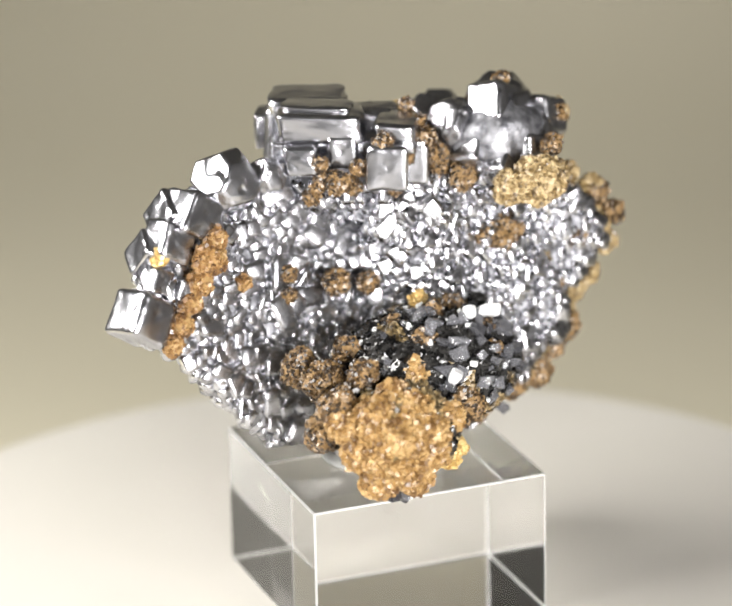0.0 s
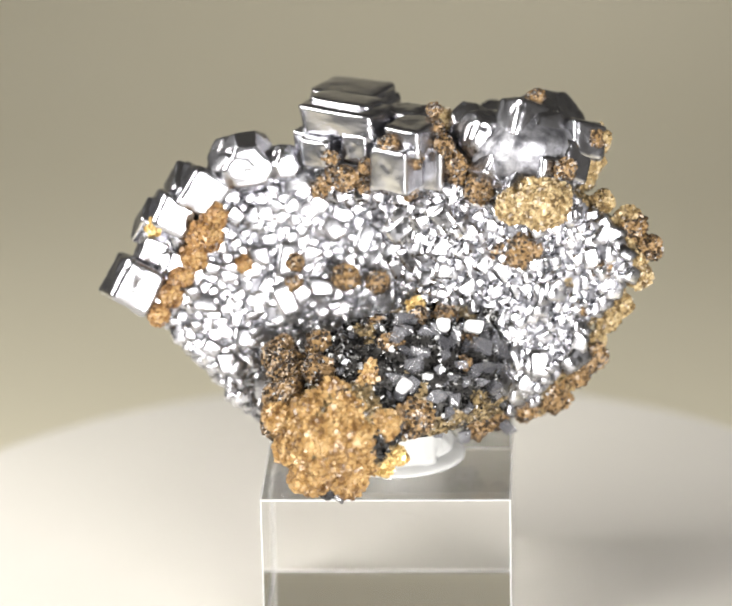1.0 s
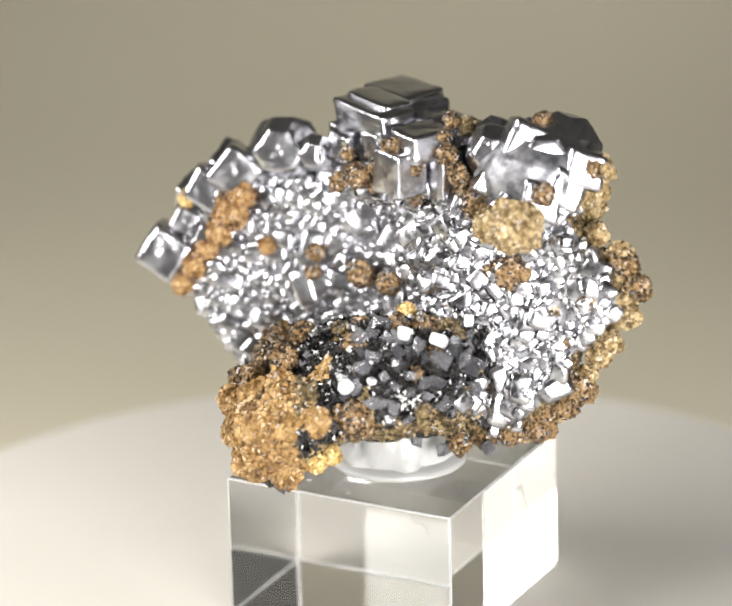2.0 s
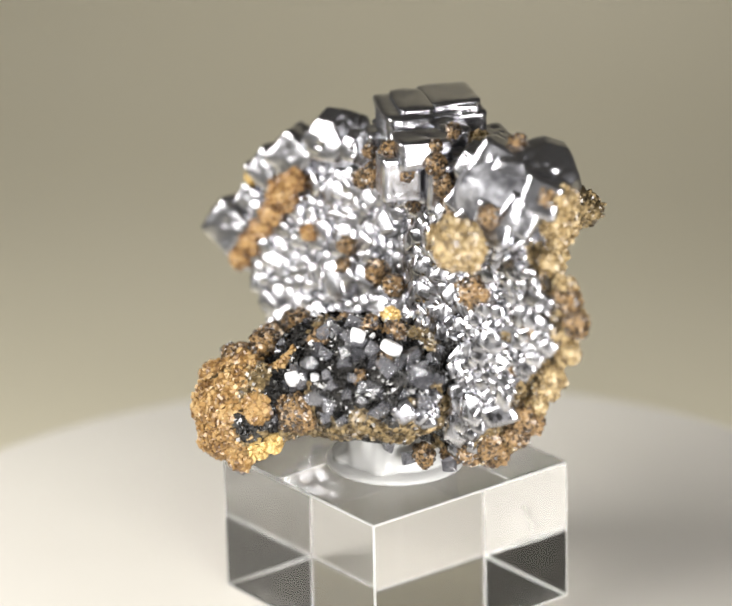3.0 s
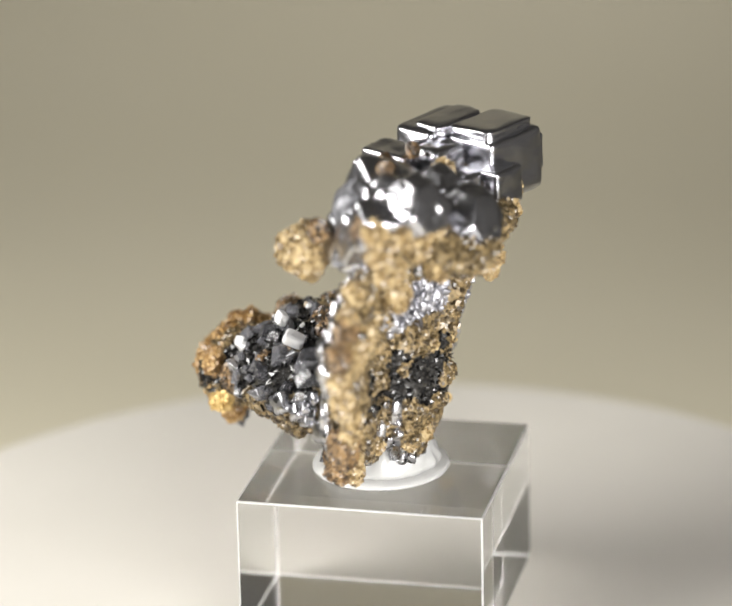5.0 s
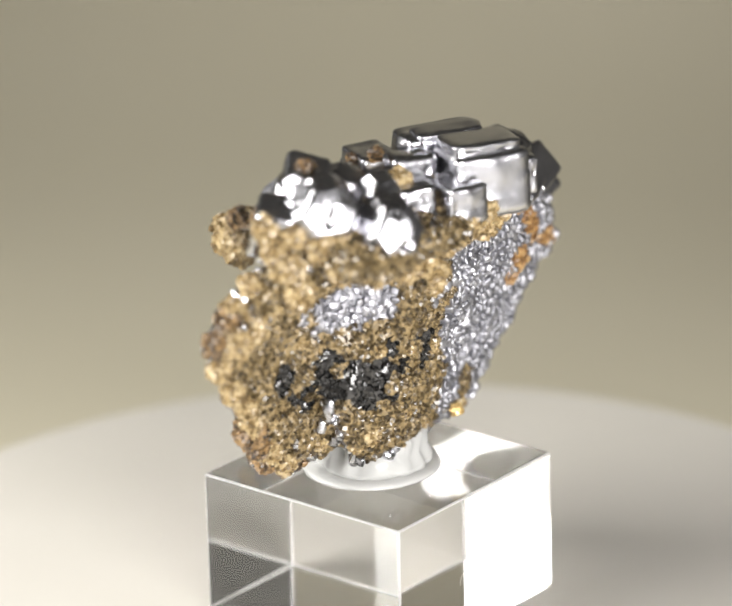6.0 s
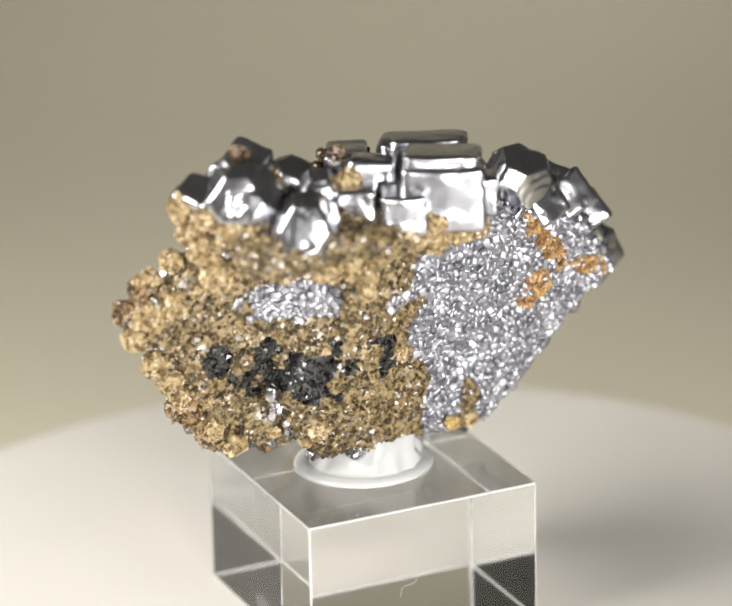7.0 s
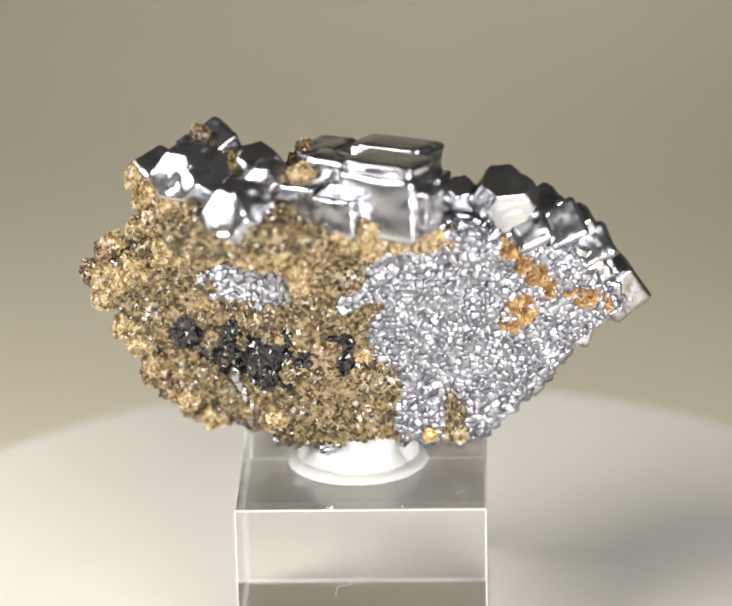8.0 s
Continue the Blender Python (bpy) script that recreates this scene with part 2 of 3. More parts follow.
def surface_nets(field, lo, hi, step):
    """A quad mesh on the zero level of a field sampled on a grid."""
    n = ((np.array(hi) - np.array(lo)) / step).astype(int) + 1
    g = np.stack(np.meshgrid(*[lo[i] + step * np.arange(n[i]) for i in range(3)], indexing="ij"), -1).reshape(-1, 3)
    v = np.concatenate([field(g[i:i + 200000]) for i in range(0, len(g), 200000)]).reshape(n)
    m = n - 1
    acc, cnt = np.zeros((*m, 3)), np.zeros(m)
    corner = [(a, b, c) for a in (0, 1) for b in (0, 1) for c in (0, 1)]

    def sub(o):
        return v[o[0]:o[0] + m[0], o[1]:o[1] + m[1], o[2]:o[2] + m[2]]
    for p in corner:
        for ax in range(3):
            if p[ax] == 0:
                q = tuple(1 if i == ax else p[i] for i in range(3))
                a, b = sub(p), sub(q)
                hit = (a < 0) != (b < 0)
                t = np.where(hit, a / np.where(hit, a - b, 1), 0)
                for i in range(3):
                    acc[..., i] += np.where(hit, p[i] + (t if i == ax else 0), 0)
                cnt += hit
    active = cnt > 0
    idx = np.full(m, -1)
    idx[active] = np.arange(active.sum())
    cell = np.argwhere(active)
    verts = np.array(lo) + step * (cell + acc[active] / cnt[active][:, None])
    quads = []
    for ax in range(3):
        u, w = (ax + 1) % 3, (ax + 2) % 3
        sl_a = [slice(None)] * 3
        sl_b = [slice(None)] * 3
        sl_a[ax], sl_b[ax] = slice(0, -1), slice(1, None)
        a, b = v[tuple(sl_a)], v[tuple(sl_b)]
        for flip, e in ((False, np.argwhere((a < 0) & (b >= 0))), (True, np.argwhere((a >= 0) & (b < 0)))):
            e = e[(e[:, u] > 0) & (e[:, w] > 0) & (e[:, u] < n[u] - 1) & (e[:, w] < n[w] - 1)]
            ring = []
            for du, dw in ((-1, -1), (0, -1), (0, 0), (-1, 0)):
                c = e.copy()
                c[:, u] += du
                c[:, w] += dw
                ring.append(idx[c[:, 0], c[:, 1], c[:, 2]])
            f = np.stack(ring, 1)
            quads.append(f[:, ::-1] if flip else f)
    return verts, np.concatenate(quads)


specimen = new("mineral_specimen")
tagged(specimen, "silvery galena mineral specimen with brown siderite on clear putty", "mineral")

BODY_V, BODY_F = surface_nets(body_field, (-31, -24, 1), (32, 20, 40), 0.45)
_q = BODY_V[BODY_F]
FACE_C = _q.mean(1)
FACE_N = np.cross(_q[:, 2] - _q[:, 0], _q[:, 3] - _q[:, 1])
FACE_A = np.linalg.norm(FACE_N, axis=1)
FACE_N /= FACE_A[:, None]


def zones(C, N):
    """Which mineral covers a place: 0 galena grains, 1 siderite, 2 dark sphalerite, 3 tan siderite, 4 bare hollow, its
    shade painted black.
    """
    x, y, z = C.T
    wob = 2.0 * vnoise(C, 4.0)
    shelf = (y < np.minimum(1.3 + 0.2 * x + 0.24 * z - 2.0, 0.6) + 0.3 * wob) & (z < 19) & (x > -11) & (x < 13.5 + wob * 0.5)
    back = N[:, 1] > 0.1
    out = np.zeros(len(C), int)
    edge = 1.6 * wob + 6.0 * vnoise(C + 9, 6.0)
    out[back & (x > -3.5 + edge) & (z < 24 + wob)] = 1
    out[back & (z >= 23 + wob) & (x > 3)] = 1
    out[(y > 8.5) & (z < 30.5) & (x > -2.5 + edge)] = 1
    pocket = np.hypot((x - 9.5) / 8.5, (z - 13.8) / 3.2)
    out[back & (pocket + 0.9 * vnoise(C + 5, 2.0) < 0.72) & (y < 9)] = 2
    out[back & (np.hypot((x - 12.0) / 6.5, (z - 21.4) / 2.1) < 1 + 0.12 * wob) & (y < 9)] = 0
    out[back & (np.hypot((x - 19.2) / 1.8, (z - 15.2) / 2.0) < 1 + 0.15 * wob) & (y < 9)] = 2
    out[(x > 15) & (N[:, 0] > 0.45) & (z < 28)] = 1
    out[shelf] = 2
    out[shelf & (N[:, 2] < -0.25)] = 1
    out[shelf & (y < -10.5 + wob) & (x < 0.2 + 0.6 * wob)] = 3
    out[(vnoise(C + 11, 2.6) > 0.42) & shelf] = 1
    # the hollow's shade goes into its colour: black, without crystals
    out[cavity(C) < 0.7] = 4
    return out


ZONE = zones(FACE_C, FACE_N)
part("matrix", mesh_of("matrix", BODY_V * MM, BODY_F, [MATRIX_SHADED, SIDERITE_GOLD, SPHALERITE_AND_SHADE, SIDERITE_TAN, SPHALERITE_AND_SHADE], True, ZONE), specimen,
     label="rough grey galena matrix")


def scatter(mask, count, seed, gap):
    """Random places on the body's faces in the mask, no two nearer than the gap."""
    r = np.random.default_rng(seed)
    ids = np.flatnonzero(mask)
    w = FACE_A[ids] / FACE_A[ids].sum()
    pick = r.choice(ids, size=count * 4, p=w)
    P = FACE_C[pick] + r.normal(0, 0.12, (len(pick), 3))
    taken, keep = {}, []
    for k, c in enumerate(P):
        key = tuple(np.floor(c / gap).astype(int))
        near = [taken[(key[0] + a, key[1] + b, key[2] + d)] for a in (-1, 0, 1) for b in (-1, 0, 1) for d in (-1, 0, 1)
                if (key[0] + a, key[1] + b, key[2] + d) in taken]
        if all(np.sum((c - P[j]) ** 2) > gap * gap for j in near):
            taken[key] = k
            keep.append(k)
            if len(keep) >= count:
                break
    return P[keep], FACE_N[pick[keep]]


def frame_to(nrm, r):
    """A rotation with z along nrm and a random spin."""
    z = nrm / np.linalg.norm(nrm)
    t = np.cross(z, (0, 0, 1) if abs(z[2]) < 0.9 else (1, 0, 0))
    t /= np.linalg.norm(t)
    b = np.cross(z, t)
    a = r.uniform(0, 6.283)
    x = math.cos(a) * t + math.sin(a) * b
    return np.stack([x, np.cross(z, x), z], 1)


CUBE_V = np.array([(x, y, z) for x in (-.5, .5) for y in (-.5, .5) for z in (-.5, .5)])
CUBE_F = np.array([(0, 1, 3, 2), (4, 6, 7, 5), (0, 4, 5, 1), (2, 3, 7, 6), (0, 2, 6, 4), (1, 5, 7, 3)])
OCT_V = np.array([(1, 0, 0), (-1, 0, 0), (0, 1, 0), (0, -1, 0), (0, 0, .7), (0, 0, -.7)]) * 0.6
OCT_F = np.array([(0, 2, 4), (2, 1, 4), (1, 3, 4), (3, 0, 4), (2, 0, 5), (1, 2, 5), (3, 1, 5), (0, 3, 5)])


def many(P, N, sizes, flat, seed, tilt=0.5, V=CUBE_V, F=CUBE_F):
    """Small crystals of one base form at places P: joined vertices and faces (millimetres)."""
    r = np.random.default_rng(seed)
    vs, fs = [], []
    for k, (c, nrm) in enumerate(zip(P, N)):
        R = frame_to(nrm + r.normal(0, tilt, 3), r)
        s = sizes[k] * np.array([r.uniform(0.7, 1.2), r.uniform(0.7, 1.2), flat * r.uniform(0.7, 1.3)])
        vs.append((V * s) @ R.T + c)
        fs.append(F + len(V) * k)
    return np.concatenate(vs), np.concatenate(fs)


def bevelled(name, jitter, bevel, mat, seed, squash=1.0, segs=2):
    """A small crystal about one across: an uneven block with worn edges."""
    r = np.random.default_rng(seed)
    bm = bmesh.new()
    bmesh.ops.create_cube(bm, size=1.0)
    for v in bm.verts:
        v.co += Vector(r.normal(0, jitter, 3))
        v.co.z *= squash
    bmesh.ops.bevel(bm, geom=bm.edges[:], offset=bevel, segments=segs, affect="EDGES", profile=0.6)
    return bm_mesh(name, bm, mat)


def grown(name, form, seed, rounding, mat):
    """A large crystal about one across: rounded edges, low growth steps, shallow pits and a lopsided outline."""
    bm = bmesh.new()
    off = Vector((seed * 1.7, seed * 0.9, seed * 2.3))
    if form == "cube":
        bmesh.ops.create_cube(bm, size=1.0)
        bmesh.ops.subdivide_edges(bm, edges=bm.edges[:], cuts=15, use_grid_fill=True)
        for v in bm.verts:
            inner = Vector([max(-0.5 + rounding, min(0.5 - rounding, c)) for c in v.co])
            d = v.co - inner
            v.co = inner + d.normalized() * rounding if d.length > 1e-6 else v.co
    else:
        bmesh.ops.create_icosphere(bm, subdivisions=5, radius=1.0)
        for v in bm.verts:
            q = v.co.normalized()
            k = 1.0 + 1.2 * rounding
            a, b = (q.x + q.y) * 0.7071, (q.y - q.x) * 0.7071
            lump = (abs(a) ** k + abs(b) ** k + abs(q.z) ** k) ** (1 / k)
            box = max(abs(a), abs(b), abs(q.z))
            v.co = q * min(0.62 / lump, 0.47 / box)
    bm.normal_update()
    moves = []
    for v in bm.verts:
        n = noise.noise(v.co * 2.2 + off)
        step = round(3.0 * noise.noise(v.co * 1.7 - off)) / 3.0
        pit = max(0.0, noise.noise(v.co * 5.5 + off * 2) - 0.32)
        moves.append(0.03 * n + 0.035 * step - 0.09 * pit)
    for v, m in zip(bm.verts, moves):
        v.co += v.normal * m
        v.co.x *= 1 + 0.12 * noise.noise(off)
        v.co.x += 0.08 * noise.noise(off * 2) * v.co.z
    return bm_mesh(name, bm, mat, True)


def cluster(name, c, r, size, mat, seed, count, parent=specimen, label="", core=0.86):
    """A knob of small blades: a lumpy ball set all over with little rhombs."""
    rr = np.random.default_rng(seed)
    bm = bmesh.new()
    bmesh.ops.create_icosphere(bm, subdivisions=3, radius=1.0)
    for v in bm.verts:
        d = 1 + 0.42 * noise.noise(v.co * 1.5 + Vector((seed, 0, 0))) + 0.2 * noise.noise(v.co * 3.3 + Vector((0, seed, 0)))
        v.co = Vector([v.co[i] * d * core * r[i] for i in range(3)])
    bm.normal_update()
    bm.faces.ensure_lookup_table()
    BV = np.array([v.co[:] for v in bm.verts])
    BF = [tuple(v.index for v in f.verts) for f in bm.faces]
    pick = rr.integers(0, len(BF), count)
    P = np.array([bm.faces[int(k)].calc_center_median()[:] for k in pick]) + rr.normal(0, size * 0.15, (count, 3))
    N = np.array([bm.faces[int(k)].normal[:] for k in pick])
    bm.free()
    sizes = size * rr.uniform(0.55, 1.3, count)
    V, F = many(P, N, sizes, 0.6, seed + 1, 1.0)
    faces = BF + [tuple(f + len(BV)) for f in F]
    me = mesh_of(name, np.concatenate([BV, V]) * MM, faces, mat)
    return part(name, me, parent, pose(*(np.array(c) * MM)), label)


turn = [turntable(), display_block(), putty(), specimen]
turn[1].location.z = turn[2].location.z = 0
backdrop()
unseen_room()

# ---- big galena crystals ----
BIG = [grown("galena_cube", "cube", 3 + k, 0.10 + 0.02 * k, GALENA) for k in range(4)]
OCT = [grown("galena_octahedron", "oct", 11 + k, 0.10 + 0.04 * k, GALENA) for k in range(3)]


def crystal(kind, k, c, s, rot=(0, 0, 0), label=""):
    me = (BIG if kind == "cube" else OCT)[k % (4 if kind == "cube" else 3)]
    m = pose(*(np.array(c) * MM), *rot) @ Matrix.Diagonal((s[0] * MM, s[1] * MM, s[2] * MM, 1))
    return part("galena_crystal", me, specimen, m, label)


YAW = -30.0


def block(k, u, w, z, label="", lean=(0, 0, 0)):
    """A cube of the top cluster, given by its ranges along the cluster's own axes."""
    c, sn = math.cos(radians(YAW)), math.sin(radians(YAW))
    um, wm = sum(u) / 2, sum(w) / 2
    crystal("cube", k, (c * um - sn * wm, sn * um + c * wm, sum(z) / 2), (u[1] - u[0], w[1] - w[0], z[1] - z[0]),
            (lean[0], lean[1], YAW + lean[2]), label)


block(0, (-11.8, -3.4), (7.2, 13.0), (29.0, 35.6), "large mirror-bright galena cube")
block(2, (-11.4, -3.6), (7.0, 12.4), (34.6, 36.6), "flat black-topped galena tier", (1, -1, 1))
block(1, (-9.6, -1.3), (2.1, 7.0), (33.2, 36.3), "wide galena cube with a stepped face")
block(3, (-9.2, -2.4), (3.6, 7.2), (35.4, 36.7), "flat black-topped galena tier", (-1, 1, 0))
block(2, (-4.7, -1.5), (1.9, 5.6), (30.6, 34.2))
block(3, (-9.0, -5.6), (0.9, 4.8), (30.0, 33.3))
block(1, (-10.4, -8.6), (2.2, 5.0), (31.0, 33.4))
block(0, (-0.6, 3.7), (0.6, 4.6), (28.7, 33.5), "pitted galena cube")
block(1, (0.3, 4.3), (2.2, 7.8), (32.2, 35.4))
block(2, (1.0, 5.5), (4.7, 7.7), (28.0, 33.2), "", (0, 2, 3))
block(3, (-2.8, 1.9), (6.4, 10.2), (30.5, 35.6))
block(1, (-1.0, 3.0), (9.0, 13.8), (29.6, 33.7))
block(0, (-6.0, -1.4), (10.5, 15.0), (29.4, 33.4), "", (0, 0, 4))
block(2, (-13.0, -11.0), (8.6, 12.2), (30.4, 34.4))
block(3, (-9.5, 3.0), (4.0, 11.0), (27.5, 33.6))
for k, (c, s, rot) in enumerate([
        ((-13.0, 6.8, 30.1), 7.4, (25, 0, 14)), ((-8.8, 6.0, 30.2), 4.4, (25, 6, 10)), ((11.6, 4.8, 33.2), 5.8, (25, 4, 18)),
        ((17.0, 4.6, 33.0), 8.6, (25, 0, 30)), ((13.4, 11.4, 30.9), 8.0, (-20, 0, -28)), ((10.4, 8.4, 33.2), 4.8, (-18, 0, -22)),
        ((18.0, 7.0, 33.4), 8.0, (-20, 0, -34))]):
    crystal("oct", k, c, (s, s, s), rot)
for k, (c, s, rot) in enumerate([
        ((-17.7, 5.2, 27.6), 4.6, (-11, 35, 14)), ((12.8, 2.2, 30.9), 3.8, (-14, 35, 22)), ((15.4, 3.2, 35.0), 4.4, (-16, 28, 28)),
        ((21.4, 4.0, 32.8), 4.0, (-12, 20, 30)), ((15.0, 0.8, 29.6), 3.6, (-14, 40, 24)), ((17.9, 0.8, 30.0), 4.0, (-14, 15, 30)),
        ((19.8, 2.4, 31.0), 4.0, (-12, 30, 36)), ((-20.6, 4.2, 25.6), 4.0, (-10, 32, 12)), ((-22.7, 2.8, 22.2), 2.6, (-12, 25, 16)),
        ((-20.0, 2.2, 20.8), 2.2, (-12, 30, 10)), ((-24.7, 2.0, 18.9), 5.0, (-11, 34, 14)), ((-15.5, 7.5, 27.0), 4.0, (27, 20, 10)),
        ((-19.0, 6.6, 27.2), 4.2, (27, 22, 4)), ((-22.2, 4.8, 24.2), 3.8, (27, 26, 2))]):
    crystal("cube", k, c, (s, s, s), rot)

# ---- knobs of siderite: place, radius, blade count ----
KNOB = [0]


def knobs(rows, mat, size, label, squash=(1.0, 0.85, 1.0)):
    for x, y, z, r in rows:
        KNOB[0] += 1
        cluster("siderite_knob", (x, y, z), (r * squash[0], r * squash[1], r * squash[2]), size, mat, KNOB[0] * 3,
                int(90 + 120 * r * r), label=label)


knobs([(-6.0, -15.0, 10.6, 2.7), (-2.6, -15.2, 10.4, 2.7), (-8.0, -14.4, 7.6, 2.4), (-4.6, -16.6, 6.8, 2.8), (-1.6, -16.6, 7.6, 2.2),
       (-6.6, -15.6, 4.6, 2.2), (-4.0, -13.6, 12.2, 1.8), (0.6, -16.4, 10.0, 1.7), (-9.6, -13.4, 9.8, 1.6), (-3.0, -15.6, 4.2, 2.0)],
      SIDERITE_TAN, 0.5, "golden tan siderite knob")
knobs([(-9.0, -10.6, 11.0, 2.2), (-8.4, -6.6, 12.0, 2.5), (-9.4, -2.6, 12.4, 2.2), (3.6, -13.6, 9.6, 2.3), (-5.6, -9.8, 13.6, 1.8),
       (-9.8, -9.0, 7.6, 2.2), (-5.5, -5.2, 14.6, 1.6), (4.6, -4.4, 16.4, 1.5), (7.2, -3.6, 16.6, 1.4), (1.6, -8.6, 15.0, 1.8),
       (9.6, -7.0, 14.6, 1.3), (6.4, -10.8, 12.6, 1.2), (0.4, -4.0, 16.0, 1.1), (8.8, -9.6, 13.6, 1.1)],
      SIDERITE, 0.32, "brown sparkling siderite knob")
knobs([(6.3, 4.3, 23.8, 1.3), (-2.8, 3.0, 18.8, 1.6), (0.5, 2.4, 18.4, 1.3), (-8.0, 3.4, 20.4, 1.1), (-8.2, 3.0, 18.2, 0.9),
       (15.3, 0.8, 21.8, 2.2), (13.2, 1.2, 21.6, 1.4), (23.4, 0.2, 20.0, 1.3), (21.2, 0.0, 15.8, 0.9), (26.8, 2.0, 24.0, 1.6),
       (28.2, 1.6, 21.8, 1.6), (22.2, 0.6, 10.4, 2.0), (18.4, -0.4, 6.4, 1.9), (15.4, -0.8, 5.2, 1.5), (10.4, -2.6, 4.0, 1.3),
       (12.4, -0.6, 4.2, 1.3), (20.6, 0.6, 8.4, 1.6)],
      SIDERITE, 0.3, "dark brown siderite knob on galena")
knobs([(7.4, 2.3, 33.0, 1.2), (8.6, 2.4, 31.0, 1.3),
       (11.0, 1.8, 28.4, 1.7), (9.0, 3.0, 29.0, 1.2), (4.6, 0.9, 31.8, 0.8), (1.8, 0.9, 33.6, 1.1), (-5.2, 3.2, 28.4, 1.0),
       (17.0, 4.6, 37.2, 1.0), (22.8, 3.2, 33.0, 1.2), (19.6, -1.8, 31.6, 1.2), (-2.6, 2.6, 29.6, 1.4), (6.6, 5.4, 35.8, 0.8),
       (-4.0, 3.4, 31.6, 0.8), (-0.4, 2.3, 31.0, 0.9), (4.0, 2.2, 32.6, 0.9), (6.8, 2.8, 34.8, 0.7),
       (-3.6, 3.6, 29.6, 1.0), (-0.6, 3.0, 28.8, 1.0), (3.8, 2.4, 28.2, 0.9)],
      SIDERITE, 0.3, "brown sparkling siderite knob between galena crystals")
knobs([(-17.0, 2.2, 23.9, 2.0), (-18.4, 1.8, 21.6, 1.5), (-19.6, 1.4, 19.8, 1.3), (-20.8, 0.8, 18.0, 1.3), (-22.0, 0.3, 16.2, 1.2),
       (-16.0, 3.0, 25.6, 1.3), (-13.2, 2.6, 20.6, 0.8)],
      RUST, 0.38, "orange brown siderite knob")
knobs([(17.2, -3.6, 28.5, 3.2), (14.4, -2.8, 28.0, 2.0), (18.2, 7.4, 34.4, 1.8), (23.0, 4.4, 32.6, 1.7), (21.2, 5.4, 28.4, 2.0), (19.6, 8.0, 30.6, 1.9), (17.2, 9.4, 30.6, 1.6),
       (12.6, 12.8, 27.4, 1.7), (9.2, 13.0, 27.2, 1.8), (7.8, 13.6, 25.4, 1.3), (7.6, 13.2, 23.8, 0.9), (6.2, 13.4, 28.2, 1.6),
       (3.0, 13.8, 29.2, 2.0), (0.4, 14.0, 29.6, 1.8), (-4.8, 11.8, 28.2, 2.0), (-7.6, 9.4, 27.0, 1.4), (7.0, 8.6, 33.6, 1.5),
       (22.2, 4.6, 30.4, 1.7), (15.8, 12.2, 27.8, 1.8), (26.4, 2.4, 21.4, 2.2)],
      SIDERITE_BEIGE, 0.42, "tan siderite knob")
knobs([(20.4, 6.0, 25.6, 1.7), (24.2, 3.0, 22.6, 1.8), (0.4, 14.0, 28.2, 1.6), (-2.4, 13.6, 28.8, 1.6), (11.0, 12.6, 26.6, 1.4),
       (18.4, 9.6, 28.0, 1.7), (21.6, 6.6, 32.0, 1.4)],
      SIDERITE_BEIGE, 0.42, "tan siderite knob")
knobs([(-14.6, 7.6, 19.3, 2.2), (-13.6, 7.6, 17.6, 1.4), (-17.4, 7.6, 21.2, 1.5), (-19.4, 7.2, 20.8, 1.2), (-21.2, 6.8, 19.6, 1.4),
       (-23.0, 6.0, 18.6, 1.2), (-13.2, 9.2, 25.8, 1.2), (-14.8, 9.0, 24.0, 1.0), (-16.2, 8.6, 22.6, 1.2)],
      RUST, 0.34, "orange brown siderite knob", (1.0, 0.5, 1.0))
knobs([(0.6, -16.2, 5.8, 1.3), (2.0, -15.4, 6.4, 1.0), (4.4, -1.6, 17.0, 1.0), (-22.3, 2.6, 24.8, 0.9), (-5.4, 6.4, 4.8, 0.6)],
      PYRITE, 0.4, "yellow chalcopyrite knob")

knobs([(22.6, 1.4, 11.6, 1.4), (25.2, 1.4, 15.8, 1.5), (27.4, 1.4, 18.8, 1.4), (24.0, 1.8, 13.8, 1.3), (19.4, 1.0, 7.6, 1.4),
       (26.2, 2.2, 25.0, 1.3), (16.6, 0.6, 5.2, 1.5), (23.6, 2.4, 26.6, 1.2)], SIDERITE_BEIGE, 0.36, "tan siderite knob on the rim")
kP, kN = scatter((ZONE == 1) & (FACE_N[:, 1] > 0) & (FACE_C[:, 2] < 24), 85, 71, 1.5)
kr = np.random.default_rng(72)
for k, c in enumerate(kP):
    r = kr.uniform(0.5, 1.25)
    cluster("siderite_knob", c - 0.25 * r * kN[k], (r * kr.uniform(.8, 1.2), r * 0.8, r * kr.uniform(.8, 1.2)), 0.3,
            SIDERITE_GOLD if k % 4 else SIDERITE_BEIGE, 900 + k, int(60 + 90 * r * r), label="golden brown siderite knob")

# ---- galena grains over the plates ----
GRAINS = [bevelled("galena_grain", 0.09, 0.24, GALENA_GRAIN, 60 + k, squash=0.8, segs=2) for k in range(6)]
for g in GRAINS:
    g.polygons.foreach_set("use_smooth", np.ones(len(g.polygons), dtype=bool))
FRONT = (ZONE == 0) & (FACE_N[:, 1] < 0.1) & (FACE_C[:, 2] < 28.6)
gP, gN = scatter(FRONT, 1000, 3, 0.86)
gr = np.random.default_rng(5)
az = np.where(gP[:, 0] < 1.0, 13.0, np.where((gP[:, 0] < 8.5) & (gP[:, 2] > 16), -5.0, 27.0))
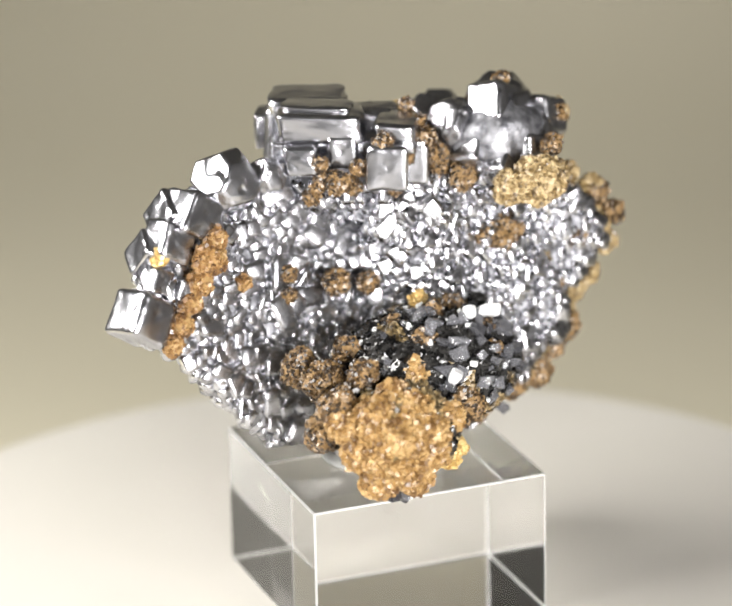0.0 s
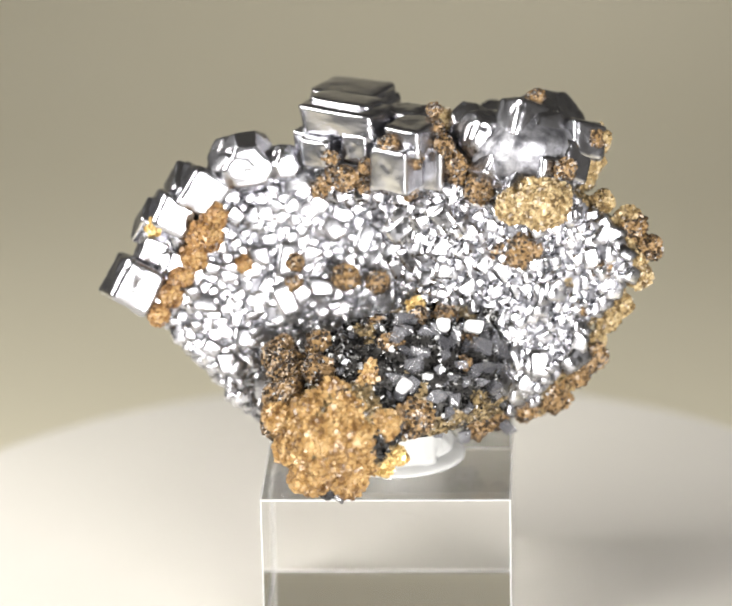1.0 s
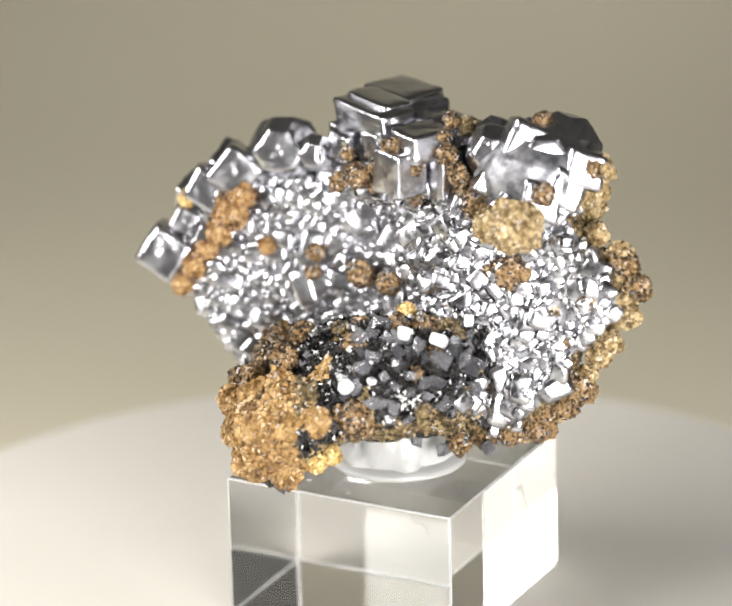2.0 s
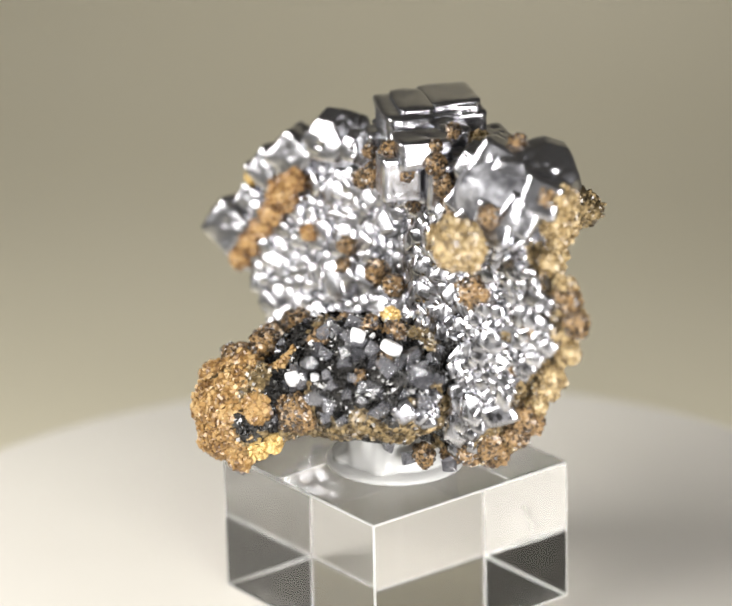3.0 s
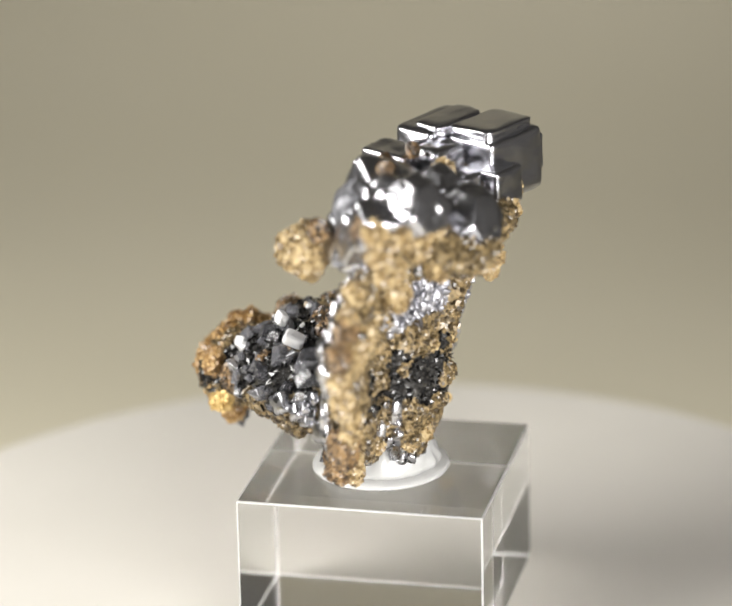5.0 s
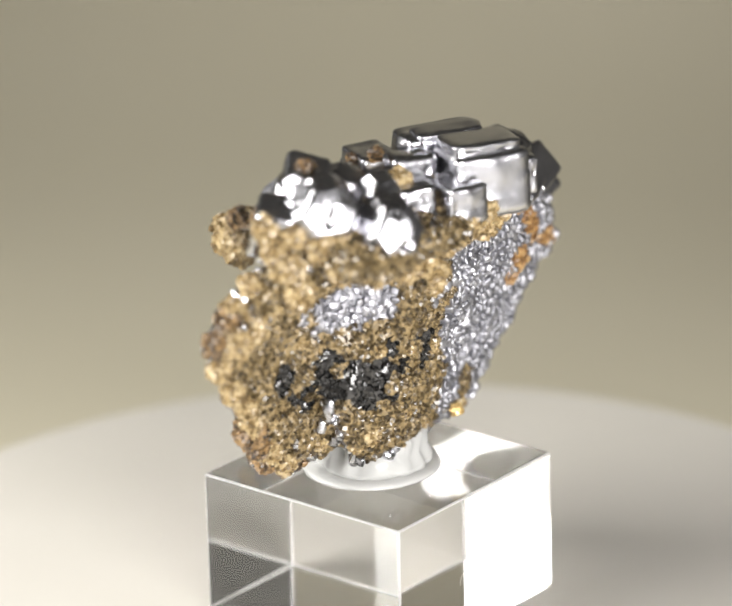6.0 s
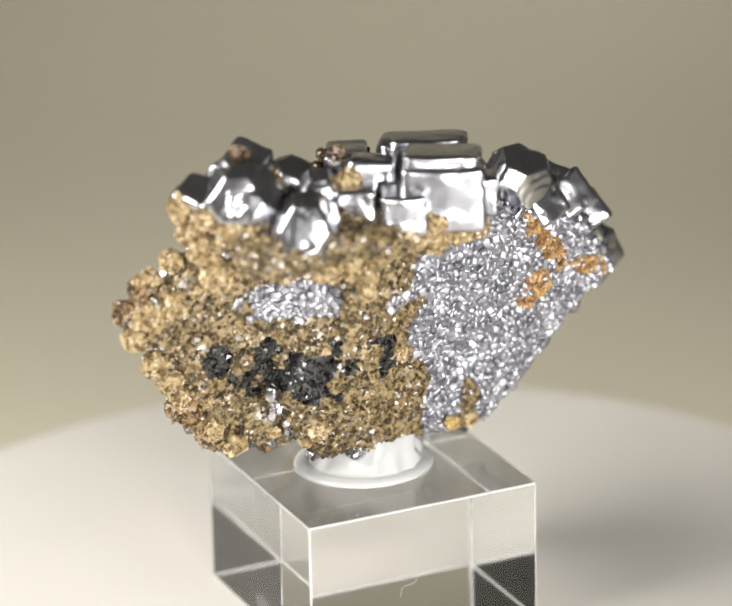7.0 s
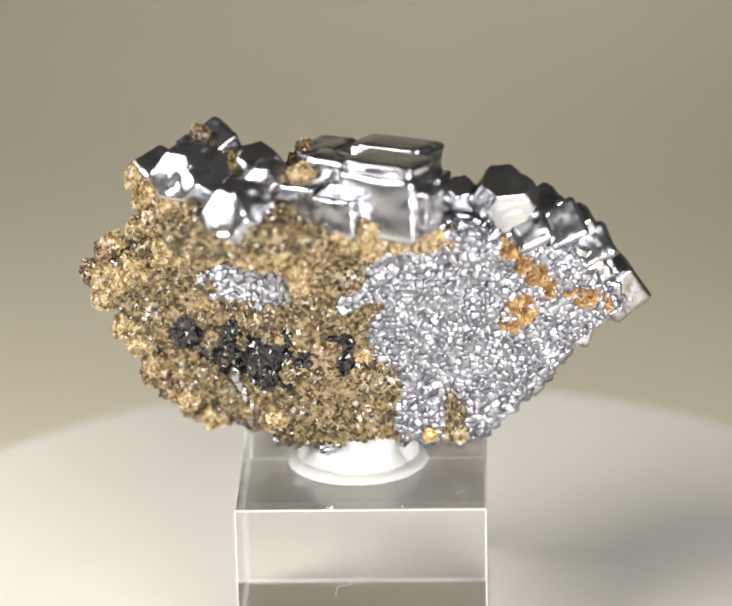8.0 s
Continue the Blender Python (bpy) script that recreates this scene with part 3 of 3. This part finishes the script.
az = np.radians(az + gr.normal(0, 1, len(gP)) * np.where(gP[:, 0] < 1.0, 5.0, 11.0) + 7 * vnoise(gP, 6.0))
el = np.radians(10.5 + gr.normal(0, 3.5, len(gP)))
gN = np.stack([np.sin(az) * np.cos(el), -np.cos(az) * np.cos(el), np.sin(el)], 1)      # faces of one crystal lattice lie parallel
near = np.argsort(np.abs(gP[:, 0] + 8) + np.abs(gP[:, 2] - 16))
for k in near[:300]:
    R = frame_to(gN[k] + gr.normal(0, 0.05, 3), gr)
    s = min(2.4, 1.3 * math.exp(gr.normal(0, 0.34))) * MM
    m = Matrix.Translation(gP[k] * MM) @ Matrix(R.tolist()).to_4x4() @ Matrix.Diagonal((s * gr.uniform(.8, 1.7), s, s * gr.uniform(.7, 1.2), 1))
    part("galena_grain", GRAINS[int(gr.integers(6))], specimen, m)


def base_form(me):
    return np.array([v.co[:] for v in me.vertices]), [np.array(p.vertices[:]) for p in me.polygons]


def crust(name, P, N, sizes, forms, mat, seed, tilt, label, smooth=True):
    """Countless small rounded crystals joined into one crust."""
    r = np.random.default_rng(seed)
    vs, fs, off = [], [], 0
    for k in range(len(P)):
        V, F = forms[k % len(forms)]
        R = frame_to(N[k] + r.normal(0, tilt, 3), r)
        vs.append((V * sizes[k] * np.array([r.uniform(.8, 1.6), 1, r.uniform(.7, 1.2)])) @ R.T + P[k])
        fs += [tuple(f + off) for f in F]
        off += len(V)
    ob = part(name, mesh_of(name, np.concatenate(vs) * MM, fs, mat, smooth), specimen, label=label)
    return tagged(ob, kind="stuff")


forms = [base_form(g) for g in GRAINS]
rest = near[300:]
crust("galena_crust", gP[rest], gN[rest], np.minimum(2.4, 1.3 * np.exp(gr.normal(0, 0.34, len(rest)))), forms, GALENA_STUFF, 8, 0.05,
      "silvery crust of rounded galena grains")
BACK = (ZONE == 0) & (FACE_N[:, 1] >= 0.1) & (FACE_C[:, 2] < 29)
bP, bN = scatter(BACK, 1500, 13, 0.5)
crust("galena_crust", bP, bN, gr.uniform(0.4, 0.85, len(bP)), forms, GALENA_FINE, 18, 0.35, "fine silvery galena grains on the back")

# ---- siderite druse, sphalerite blades, quartz ----


def druse(name, P, N, sizes, flat, mat, seed, tilt, label, V=CUBE_V, F=CUBE_F):
    v, f = many(P, N, sizes, flat, seed, tilt, V, F)
    return tagged(part(name, mesh_of(name, v * MM, f, mat), specimen, label=label), kind="stuff")


dP, dN = scatter(ZONE == 1, 9000, 23, 0.2)
druse("siderite_druse", dP, dN, gr.uniform(0.25, 0.5, len(dP)), 0.6, SIDERITE_GOLD, 24, 0.8, "brown glittering siderite druse")
tP, tN = scatter(ZONE == 3, 1600, 27, 0.24)
druse("siderite_druse", tP, tN, gr.uniform(0.3, 0.55, len(tP)), 0.6, SIDERITE_TAN, 28, 0.8, "golden tan siderite druse")
sP, sN = scatter(ZONE == 2, 2600, 33, 0.3)
druse("sphalerite_crust", sP, sN, gr.uniform(0.4, 0.95, len(sP)), 0.35, SPHALERITE_AND_SHADE, 34, 0.9, "black lustrous sphalerite blades", OCT_V, OCT_F)
CHIP = [bevelled("quartz_crystal", 0.17, 0.05, QUARTZ, 80 + k, segs=1) for k in range(5)]
BEAD = [bevelled("calcite_bead", 0.12, 0.3, CALCITE, 95 + k, segs=3) for k in range(2)]
TOPS = (ZONE == 2) & (FACE_C[:, 1] < 0) & (FACE_N[:, 2] > -0.2)


def chips(P, N, lo, hi, forms, name, label=""):
    for k in range(len(P)):
        s = gr.uniform(lo, hi) * MM
        m = Matrix.Translation((P[k] + 0.2 * N[k]) * MM) @ Matrix(frame_to(N[k] + gr.normal(0, .5, 3), gr).tolist()).to_4x4() @ \
            Matrix.Diagonal((s, s * gr.uniform(.7, 1.2), s * gr.uniform(.8, 1.5), 1))
        part(name, forms[k % len(forms)], specimen, m, label)


chips(*scatter(TOPS & (FACE_C[:, 0] > 2) & (FACE_C[:, 1] < -3), 44, 43, 1.1), 0.7, 1.5, CHIP, "quartz_crystal")
chips(*scatter(TOPS, 40, 44, 0.9), 0.4, 0.9, CHIP, "quartz_crystal")
chips(*scatter(TOPS & (FACE_C[:, 0] < 8), 22, 47, 1.5), 0.4, 0.85, BEAD, "calcite_bead", "white rounded calcite grain")
bead = np.array([(7.1, -8.2, 17.2), (10.0, -6.3, 16.4), (2.8, -13.2, 12.6)])
chips(bead, np.array([(0.0, -0.3, 1.0)] * 3), 1.2, 1.5, BEAD, "calcite_bead", "white rounded calcite grain")
foot = np.array([(9.0, -3.4, 3.6), (13.6, -1.8, 3.8), (-4.8, -14.8, 2.3), (-3.6, -15.0, 2.4), (6.2, -3.6, 4.2)])
chips(foot, np.array([(0.0, -0.5, -0.4)] * 5), 1.0, 1.5, CHIP, "quartz_crystal", "clear grey quartz crystal at the foot")


# ---- everything on the turntable turns with it ----
def motions():
    rows = []
    for i in range(17):
        t = 0.5 * i
        rows.append((t, -(25.3996 * (t - 1.0) + 0.17104 * ((t - 4.0) ** 2 - 9.0))))
    for ob, z in zip(turn, (ZD, 0.0, ZT, ZT)):
        walk(ob, [(t, pose(0, 0, z, 0, 0, a)) for t, a in rows])


motions()
